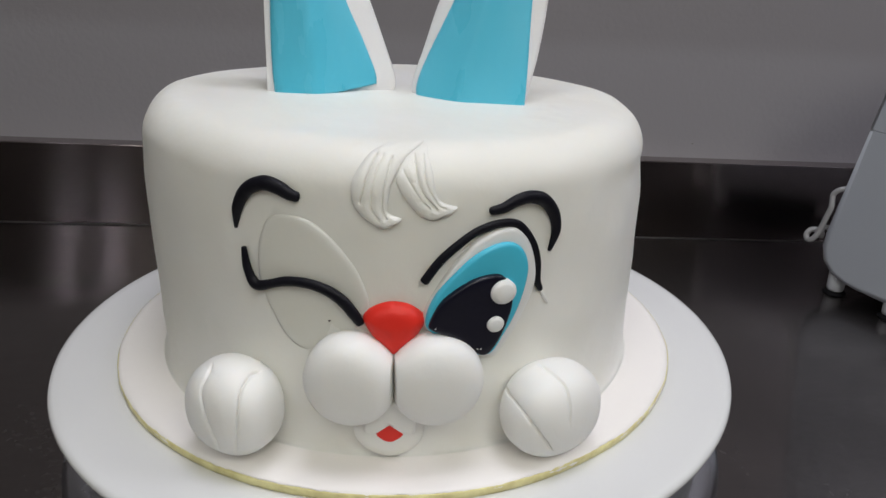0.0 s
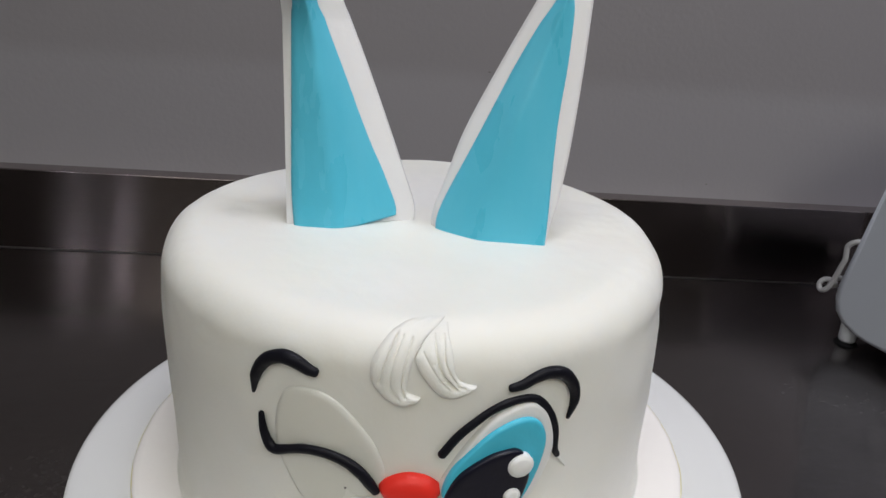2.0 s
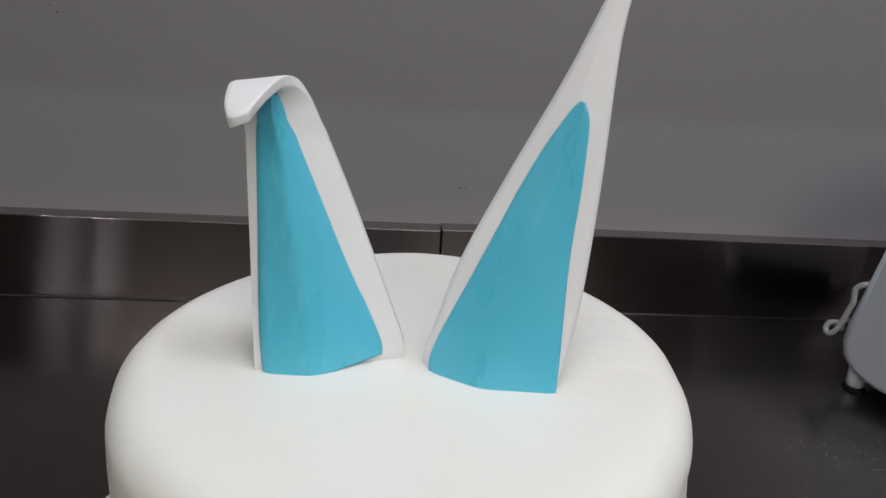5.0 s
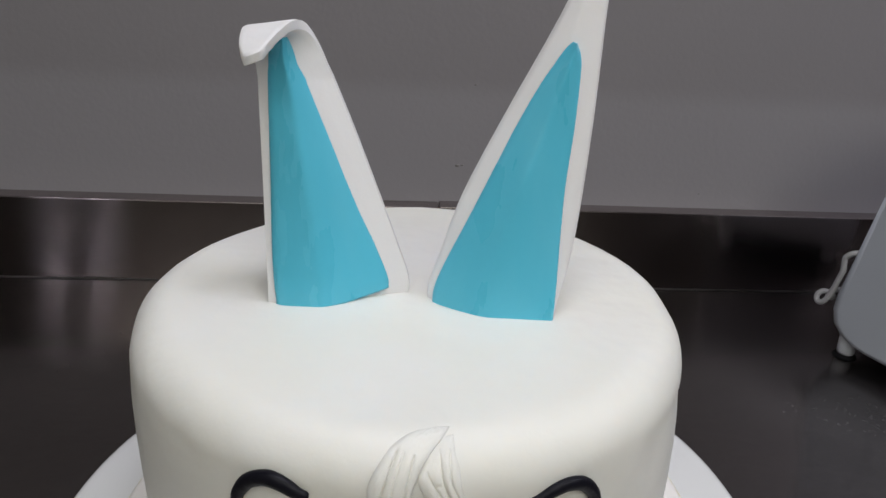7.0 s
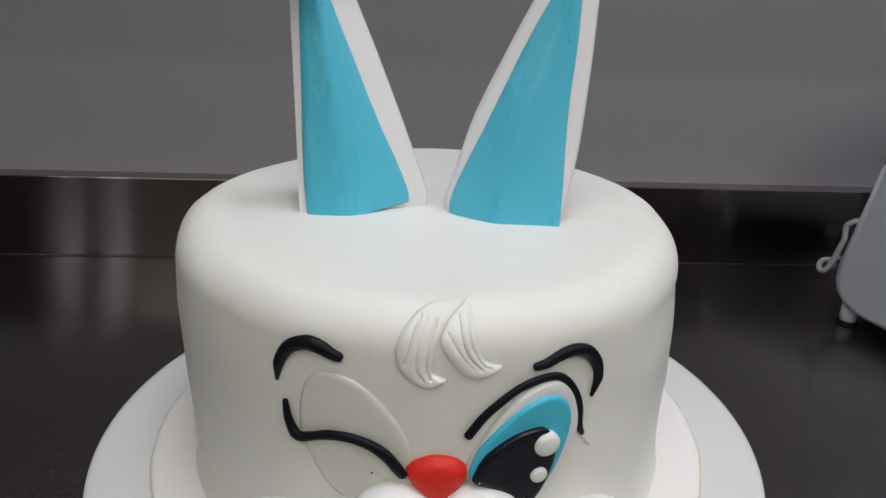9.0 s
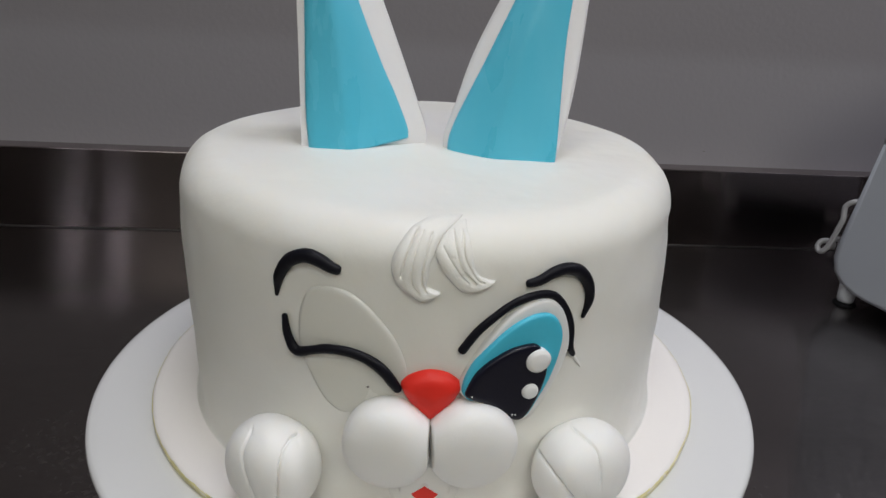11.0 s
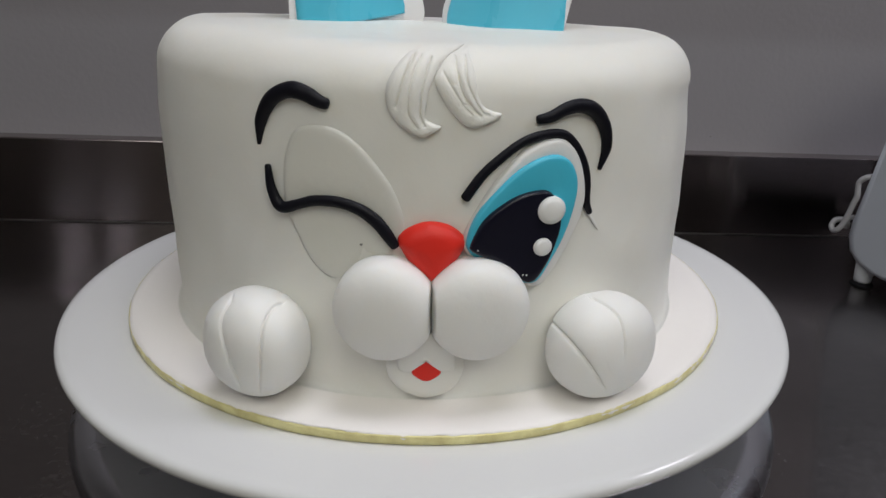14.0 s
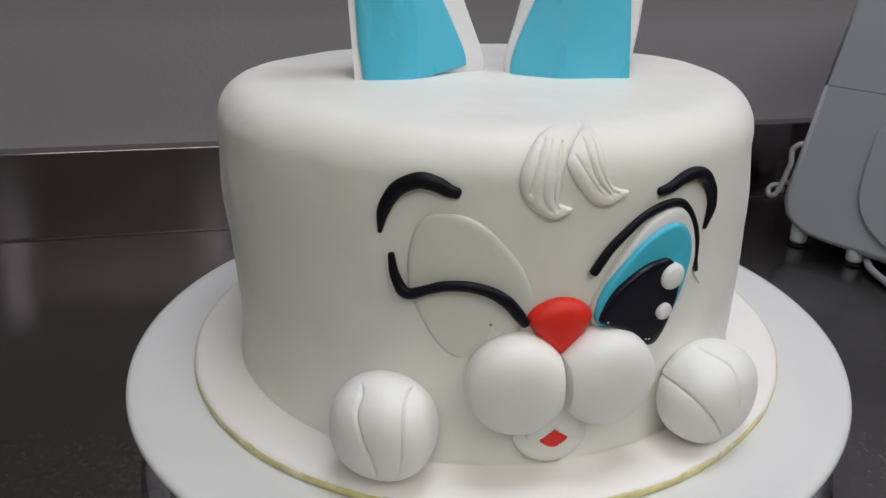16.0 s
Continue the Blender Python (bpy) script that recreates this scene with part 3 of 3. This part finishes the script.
patch("lip", [(-3.3, 234.8), (-3.3, 230), (-2.8, 228.6), (-1.6, 228.5), (-0.6, 229.4), (0.5, 231.4), (1.55, 233.2), (2.6, 231.4), (3.7, 229.4), (4.8, 228.5), (6.0, 228.6), (6.4, 230), (6.4, 234.8), (4.5, 239.8), (1.5, 241.8), (-1.6, 239.8)], 0.0054, FONDANT, "white fondant upper lip over the mouth", soft=0.05, n=120)
patch("mouth", [(-1.0, 228.3), (0.2, 231), (1.5, 233), (2.9, 231), (4.2, 228.3), (2.8, 225.8), (1.6, 225), (0.3, 225.8)], 0.0050, RED, "small red fondant mouth", soft=0.08)

puff("paw", -25.9, 0.2357, 0.1145, 0.0169, 0.0171, 0.0135, [[(-0.36, 0.90), (-0.6, 0.5), (-0.6, 0.1), (-0.48, -0.4), (-0.33, -0.88)], [(0.56, 0.70), (0.36, 0.66), (0.17, 0.42), (0.07, 0.0), (-0.02, -0.95)]],
     FONDANT_PAW, "round white fondant paw with two pressed creases", face=(14.6, 21), n=400, m=250)
puff("paw", 30.8, 0.2340, 0.1140, 0.0184, 0.0168, 0.0135, [[(-0.3, 0.92), (0.03, 0.78), (0.27, 0.58), (0.4, 0.2), (0.43, -0.3)], [(-0.88, 0.34), (-0.5, 0.06), (-0.15, -0.32), (0.18, -0.82)]],
     FONDANT_PAW, "round white fondant paw with two pressed creases", face=(-14, 22), n=400, m=250)


def tuft(left, right, scores, rows=110, cols=91, thick=0.0018):
    """A leaf of fondant on the cake's skin between two edges, with strands scored along given lines (places, depth)."""
    lo, hi = spline(left, rows), spline(right, rows)
    lines = [(np.array(spline(pts, 90)) * (1.8, 1.0), deep) for pts, deep in scores]
    bm = bmesh.new()
    grid = []
    for k in range(rows):
        s = k / (rows - 1)
        row = []
        for i in range(cols):
            u = i / (cols - 1)
            q = lo[k] + (hi[k] - lo[k]) * u
            h = thick * min(1.0, 0.12 + 3.0 * s) * (1 - abs(2 * u - 1) ** 3.4) ** 0.5
            h *= math.sqrt(max(0.0, 1 - max(0.0, (s - 0.90) / 0.10) ** 2.5))
            cut = 0.0
            for line, deep in lines:
                d = float(np.min(np.hypot(line[:, 0] - q[0] * 1.8, line[:, 1] - q[1])))
                cut = max(cut, deep * (math.exp(-(d / 0.30) ** 2) + 0.45 * math.exp(-(d / 1.1) ** 2)))
            h -= 0.52 * h * cut
            h += 0.00008 * noise.noise((q[0] * 1.6, q[1] * 0.9, 3.0)) + 0.0001 * noise.noise((q[0] * 5, q[1] * 3, 6.0))
            row.append(bm.verts.new(skin(q[0], q[1] * 0.001, h - (0.0012 if i in (0, cols - 1) or k == 0 else 0.0))))
        grid.append(row)
    for k in range(rows - 1):
        for i in range(cols - 1):
            bm.faces.new((grid[k][i], grid[k][i + 1], grid[k + 1][i + 1], grid[k + 1][i]))
    return part("hair_tuft", bm, FONDANT, cake, "curled white fondant tuft with scored strands")


tuft([(7.3, 328.5), (4.6, 324.0), (3.2, 320.0), (2.5, 316.2), (3.7, 311.4), (5.1, 308.0), (6.4, 305.3), (8.0, 303.6), (9.8, 303.6), (11.2, 304.8), (13.1, 306.7)],
     [(8.6, 329.0), (8.5, 323.7), (8.9, 319.9), (9.2, 315.0), (9.4, 312.2), (10.2, 309.6), (11.6, 308.2), (13.3, 307.3)],
     (([(3.9, 318.5), (4.8, 315.5), (6.9, 310.0), (8.2, 307.6)], 0.5), ([(5.9, 324.2), (6.2, 317.3), (7.2, 312.0), (9.6, 307.0)], 1.0),
      ([(7.6, 324.2), (7.5, 317.3), (8.1, 313.4), (9.9, 308.2), (11.0, 307.2)], 0.8), ([(5.0, 315.0), (5.9, 315.3)], 0.45), ([(6.7, 309.9), (7.7, 310.3)], 0.45)))
tuft([(5.6, 331.5), (1.6, 329.8), (-1.4, 326.0), (-3.4, 321.0), (-4.8, 316.0), (-5.1, 312.0), (-4.6, 308.0), (-2.9, 304.1), (0.2, 300.8), (2.0, 301.8), (3.6, 303.5)],
     [(8.2, 331.6), (6.6, 327.6), (4.6, 323.4), (3.3, 320.0), (2.4, 316.6), (1.7, 313.4), (1.4, 310.0), (1.2, 306.4), (2.0, 305.1), (3.6, 304.0)],
     (([(-0.8, 323.6), (-2.3, 316.2), (-3.4, 309.3)], 1.0), ([(0.3, 323.3), (-1.2, 314.8), (-1.5, 308.0), (-0.3, 303.9)], 0.55),
      ([(1.9, 322.4), (0.6, 313.2), (0.3, 307.8), (1.0, 304.3)], 0.85)), thick=0.0022)


# ---- ears ----
def sheet(name, left, right, plane, thick, front, bulge, material, label, parent, rows=48, cols=33, top=0.42, least=0.0, crisp=0.012):
    """An upright leaf of fondant between a left and a right edge, given as (x, z) in millimetres from the foot up."""
    lo, hi = spline(left, rows), spline(right, rows)
    a, b, c = plane
    bm = bmesh.new()

    def at(x, z, u, depth, full):
        y = a + b * x + c * (z - 0.325) - full * bulge * max(0.0, 1.0 - math.sqrt(crisp + (1.9 * (u - top)) ** 2)) - depth
        y += 0.0005 * noise.noise((70 * x, 9 * z, 40 * a)) * min(1.0, max(0.0, (z - 0.33) / 0.02))
        return Vector((x, y, z))

    faces = []
    for depth in (front, front - thick):
        grid = []
        for k in range(rows):
            row = []
            for i in range(cols):
                u = i / (cols - 1)
                q = lo[k] + (hi[k] - lo[k]) * u
                edge = min(u, 1 - u) * (cols - 1)
                soft = 0.42 * thick if edge < 0.5 else 0.16 * thick if edge < 1.5 else 0.04 * thick if edge < 2.5 else 0.0
                row.append(bm.verts.new(at(q[0] * 0.001, q[1] * 0.001, u, depth - (soft if depth == front else -soft), max(least, min(1.0, abs(hi[k][0] - lo[k][0]) / 26)))))
            grid.append(row)
        faces.append(grid)
    f, r = faces
    for k in range(rows - 1):
        for i in range(cols - 1):
            bm.faces.new((f[k][i], f[k][i + 1], f[k + 1][i + 1], f[k + 1][i]))
            bm.faces.new((r[k][i], r[k + 1][i], r[k + 1][i + 1], r[k][i + 1]))
        for i in (0, cols - 1):
            bm.faces.new((f[k][i], f[k + 1][i], r[k + 1][i], r[k][i]))
    for k in (0, rows - 1):
        for i in range(cols - 1):
            bm.faces.new((f[k][i], f[k][i + 1], r[k][i + 1], r[k][i]))
    return part(name, bm, material, parent, label)


PL, PR = (-0.0086, 0.23, 0.20), (-0.0115, -0.24, 0.26)
ear_a = empty("ear", (-0.028, -0.012, 0.322), "white fondant rabbit ear with folded tip and blue centre", "ear", "rabbit ears")
ear_b = empty("ear", (0.028, -0.015, 0.322), "tall pointed white fondant rabbit ear with blue centre", "ear", "rabbit ears")
sheet("inner_ear", [(-47.7, 322.5), (-49.2, 342.4), (-49.4, 372.2), (-49.6, 409), (-48, 414), (-45.6, 417)],
      [(-8.6, 329.2), (-9.6, 335), (-17.6, 354.7), (-29.3, 384), (-37.5, 405), (-41.9, 417.5)], PL, 0.0024, 0.0022, 0.0055, BLUE_EAR, "blue fondant inner ear", ear_a, least=0.9)
sheet("outer_ear", [(6.9, 321), (5.9, 330), (10.3, 343.5), (17.5, 364.5), (31, 392.1), (47.8, 424.3), (59.6, 449.9), (68.2, 467)],
      [(50.5, 321), (52.6, 331), (55.3, 342.1), (58.2, 360), (61.4, 392.4), (64.2, 432.5), (66.9, 450.2), (70.0, 467)], PR, 0.0036, 0.0, 0.004, FONDANT_EAR, "white fondant outer ear", ear_b)
sheet("inner_ear", [(7.7, 322), (9.0, 334), (22.6, 363.2), (39.4, 398.7), (47.4, 412.3), (50.6, 416.8), (52.6, 418.4)],
      [(50.1, 319.5), (51.1, 331), (52.5, 367), (54.8, 390), (56.0, 407), (55.8, 413.6), (54.3, 417.9)], PR, 0.0024, 0.0022, 0.0055, BLUE_EAR, "blue fondant inner ear", ear_b, least=0.65)

# outer leaf of the first ear: upright, then its point bent forward over a rounded ridge
EDGE_L = [(-51.0, 321), (-51.6, 345), (-52.3, 372.3), (-53.0, 396), (-53.2, 404)]
EDGE_R = [(-6.0, 321), (-1.2, 329), (-6.3, 345.8), (-20.2, 382.8), (-28.8, 404)]
PATH_TIP = [(-0.0018, 0.4040), (-0.0004, 0.4140), (-0.0024, 0.4202), (-0.0085, 0.4218), (-0.0170, 0.4198), (-0.0240, 0.4174), (-0.0298, 0.4152)]
X_LEFT = [-0.0532, -0.0543, -0.0556, -0.0561, -0.0553, -0.0539, -0.0520]
X_RIGHT = [-0.0288, -0.0329, -0.0365, -0.0396, -0.0424, -0.0444, -0.0458]
HALF, cols = 0.0018, 15


def crest(u):
    return max(0.0, 1.0 - math.sqrt(0.012 + (1.9 * (u - 0.42)) ** 2))


front_rows, back_rows = [], []
lo, hi = spline(EDGE_L, 44), spline(EDGE_R, 44)
for k in range(44):
    fr, bk = [], []
    for i in range(cols):
        u = i / (cols - 1)
        x, z = (lo[k] + (hi[k] - lo[k]) * u) * 0.001
        y = PL[0] + PL[1] * x + PL[2] * (z - 0.325) + HALF - 0.004 * crest(u) * min(1.0, abs(hi[k][0] - lo[k][0]) / 26)
        h = HALF * (0.8 if i in (0, cols - 1) else 1.0)
        fr.append((x, y - h, z))
        bk.append((x, y + h, z))
    front_rows.append(fr)
    back_rows.append(bk)
rows = 44
mid, xl, xr = spline(PATH_TIP, rows), spline([(v, 0) for v in X_LEFT], rows), spline([(v, 0) for v in X_RIGHT], rows)
for k in range(3, rows):
    d = mid[min(k + 1, rows - 1)] - mid[k - 1]
    d = d / np.linalg.norm(d)
    fade = max(0.0, 1 - k / 22)
    fr, bk = [], []
    for i in range(cols):
        u = i / (cols - 1)
        x = xl[k][0] + (xr[k][0] - xl[k][0]) * u
        h = HALF * (0.8 if i in (0, cols - 1) else 1.0) * (0.8 if k == rows - 1 else 1.0)
        tip = 0.0015 * max(0.0, (k / (rows - 1) - 0.8) / 0.2) * (2 * u - 1) ** 2
        y = mid[k][0] + PL[1] * (x + 0.043) * fade + tip - 0.0036 * crest(u) * fade
        z = mid[k][1] - 0.0024 * (1 - u) * min(1.0, k / 14)
        fr.append((x, y - d[1] * h, z + d[0] * h))
        bk.append((x, y + d[1] * h, z - d[0] * h))
    front_rows.append(fr)
    back_rows.append(bk)
bm = bmesh.new()
f = [[bm.verts.new(v) for v in row] for row in front_rows]
r = [[bm.verts.new(v) for v in row] for row in back_rows]
for k in range(len(f) - 1):
    for i in range(cols - 1):
        bm.faces.new((f[k][i], f[k][i + 1], f[k + 1][i + 1], f[k + 1][i]))
        bm.faces.new((r[k][i], r[k + 1][i], r[k + 1][i + 1], r[k][i + 1]))
    for i in (0, cols - 1):
        bm.faces.new((f[k][i], f[k + 1][i], r[k + 1][i], r[k][i]))
for k in (0, len(f) - 1):
    for i in range(cols - 1):
        bm.faces.new((f[k][i], f[k][i + 1], r[k][i + 1], r[k][i]))
bmesh.ops.recalc_face_normals(bm, faces=bm.faces)
for e in bm.edges:
    e.smooth = len(e.link_faces) < 2 or e.calc_face_angle() < 0.9
part("outer_ear", bm, FONDANT_EAR, ear_a, "white fondant outer ear with its tip folded forward")

# ---- appliance by the wall ----
app = empty("kitchen_mixer", (0.55, 0.45, BENCH), "pale grey plastic kitchen mixer on short round feet", "kitchen appliance")
YAW = radians(26.3)
ALONG = Vector((math.sin(YAW), -math.cos(YAW), 0))
DEEP = Vector((math.cos(YAW), math.sin(YAW), 0))
ORIGIN = Vector((0.5085, 0.4610, BENCH))


def placed(s, z, d):
    return ORIGIN + 0.978 * (ALONG * (s - 0.02 * z) + DEEP * d + Vector((0, 0, z)))


def slab(outline, depth, bevel, material, name, parent, label="", d0=0.0, level=-1.0):
    """A thick body from an outline in its side view, with rounded rims."""
    c = np.mean(outline, axis=0)
    bm = bmesh.new()
    rings = []
    n = len(outline)
    prof = []
    for k in range(6):
        f = k / 5 * math.pi / 2
        prof.append((bevel * (1 - math.sin(f)), bevel * (1 - math.cos(f))))
    prof += [(b, depth - d) for b, d in reversed(prof)]
    for inset, d in prof:
        ring = []
        for q in outline:
            v = np.array(q) - c
            q2 = c + v * max(0.0, 1 - inset / max(np.linalg.norm(v), 1e-6))
            ring.append(bm.verts.new(placed(q2[0], q[1] if abs(q[1] - level) < 0.003 else q2[1], d0 + d)))
        rings.append(ring)
    for a, b in zip(rings, rings[1:]):
        for i in range(n):
            j = (i + 1) % n
            bm.faces.new((a[i], a[j], b[j], b[i]))
    bm.faces.new(rings[0])
    bm.faces.new(list(reversed(rings[-1])))
    return part(name, bm, material, parent, label)


low = [(-0.017, 0.072), (-0.018, 0.055), (-0.013, 0.038), (-0.002, 0.027), (0.014, 0.020), (0.030, 0.017), (0.065, 0.015), (0.12, 0.013), (0.20, 0.013), (0.245, 0.02), (0.26, 0.04), (0.262, 0.07), (0.25, 0.13), (0.235, 0.2022), (0.12, 0.2024), (0.0065, 0.2024)]
high = [(0.0073, 0.2032), (0.12, 0.2032), (0.234, 0.203), (0.225, 0.26), (0.21, 0.32), (0.19, 0.345), (0.16, 0.355), (0.09, 0.357), (0.055, 0.352), (0.038, 0.338), (0.030, 0.318), (0.0235, 0.296)]
slab(low, 0.19, 0.012, PLASTIC, "base_housing", app, level=0.2028)
slab(high, 0.19, 0.007, PLASTIC, "upper_housing", app, level=0.2028)
slab([(0.01, 0.2005), (0.12, 0.2005), (0.232, 0.2005), (0.232, 0.2050), (0.12, 0.2050), (0.01, 0.2050)], 0.182, 0.0, SEAM, "joint", app, "thin dark joint line", 0.004)
slab([(0.078, 0.165), (0.072, 0.12), (0.071, 0.088), (0.077, 0.068), (0.090, 0.050), (0.11, 0.036), (0.15, 0.034), (0.20, 0.04), (0.21, 0.08), (0.205, 0.14), (0.195, 0.17), (0.14, 0.176), (0.10, 0.175)], 0.02, 0.004, PLASTIC, "side_panel", app, "smooth raised side panel", -0.004)
for s, d in ((0.006, 0.015), (0.078, 0.012), (0.012, 0.165), (0.225, 0.015), (0.225, 0.165)):
    p = placed(s, 0, d)
    foot = part("foot", lathe([(0, 0.004), (0.0088, 0.004), (0.0095, 0.006), (0.0105, 0.026), (0, 0.026)], 24), RUBBER, app)
    foot.location = p
    # black disc drawn under each foot where only its shadow falls
    part("foot_shadow", lathe([(0, 0), (0.0128, 0), (0.0128, 0.0007), (0.0112, 0.0020), (0.0085, 0.0042), (0, 0.0044)], 28), SHADOW_BLACK, None, "flat black disc painting in the foot shadow").parent = foot


def tube(pts, rad, n=60, m=12):
    p = [Vector(q) for q in spline(pts, n)]
    bm = bmesh.new()
    rings = []
    up = Vector((0.3, 0.2, 0.93))
    for k in range(n):
        d = (p[min(k + 1, n - 1)] - p[max(k - 1, 0)]).normalized()
        s = d.cross(up).normalized()
        t2 = s.cross(d)
        rings.append([bm.verts.new(p[k] + rad * (math.cos(2 * math.pi * i / m) * s + math.sin(2 * math.pi * i / m) * t2)) for i in range(m)])
    for a, b in zip(rings, rings[1:]):
        for i in range(m):
            bm.faces.new((a[i], a[(i + 1) % m], b[(i + 1) % m], b[i]))
    bm.faces.new(rings[0])
    bm.faces.new(list(reversed(rings[-1])))
    return bm


C = [placed(s, z, d + 0.005) for s, z, d in (
    (0.014, 0.126, 0.030), (0.000, 0.129, 0.010), (-0.008, 0.128, -0.001), (-0.0145, 0.121, -0.004), (-0.0140, 0.113, -0.005), (-0.0125, 0.105, -0.006), (-0.0142, 0.096, -0.007),
    (-0.0165, 0.084, -0.008), (-0.0190, 0.074, -0.009), (-0.0215, 0.066, -0.010), (-0.0255, 0.0605, -0.011), (-0.0310, 0.0595, -0.010), (-0.0345, 0.0640, -0.008), (-0.0330, 0.0695, -0.005),
    (-0.0285, 0.0715, -0.001), (-0.0235, 0.0690, 0.004), (-0.0250, 0.0630, 0.007), (-0.0290, 0.0660, 0.005), (-0.0240, 0.0735, 0.010), (-0.0160, 0.0730, 0.018), (-0.004, 0.072, 0.030))]
part("power_cord", tube(C, 0.0031, 170), CORD, app, "looped white power cord")
bar = [placed(s, z, d) for s, z, d in ((0.085, 0.010, 0.03), (0.10, 0.008, 0.0), (0.125, 0.006, -0.02), (0.16, 0.005, -0.04), (0.20, 0.005, -0.03), (0.215, 0.01, 0.03))]
part("base_lever", tube(bar, 0.004, 50), CORD, app, "thin white rod at the base")

# ---- small marks on the wall ----
for x, z, r in ((-0.393, 0.3687, 0.0021), (-0.3855, 0.3613, 0.0025), (0.077, 0.1783, 0.0029), (0.083, 0.1788, 0.0019), (0.0934, 0.281, 0.0017), (0.400, 0.1505, 0.0015)):
    bm = bmesh.new()
    bmesh.ops.create_icosphere(bm, subdivisions=2, radius=1, matrix=Matrix.Translation((x, WALL_Y, z)) @ Matrix.Diagonal((r, 0.0006, r * 0.6, 1)))
    tagged(part("wall_mark", bm, SPECK), "small brown scuff mark on the wall", "mark", "wall marks", "structure")

# the cake and what carries it stand turned a little to the wall and lean slightly
SET = Matrix.Rotation(radians(-3.7), 4, "Z") @ Matrix.Rotation(radians(-1.5), 4, "Y")
for ob in (turn, plate, board, cake, ear_a, ear_b):
    ob.matrix_world = SET @ Matrix.Translation(ob.location)
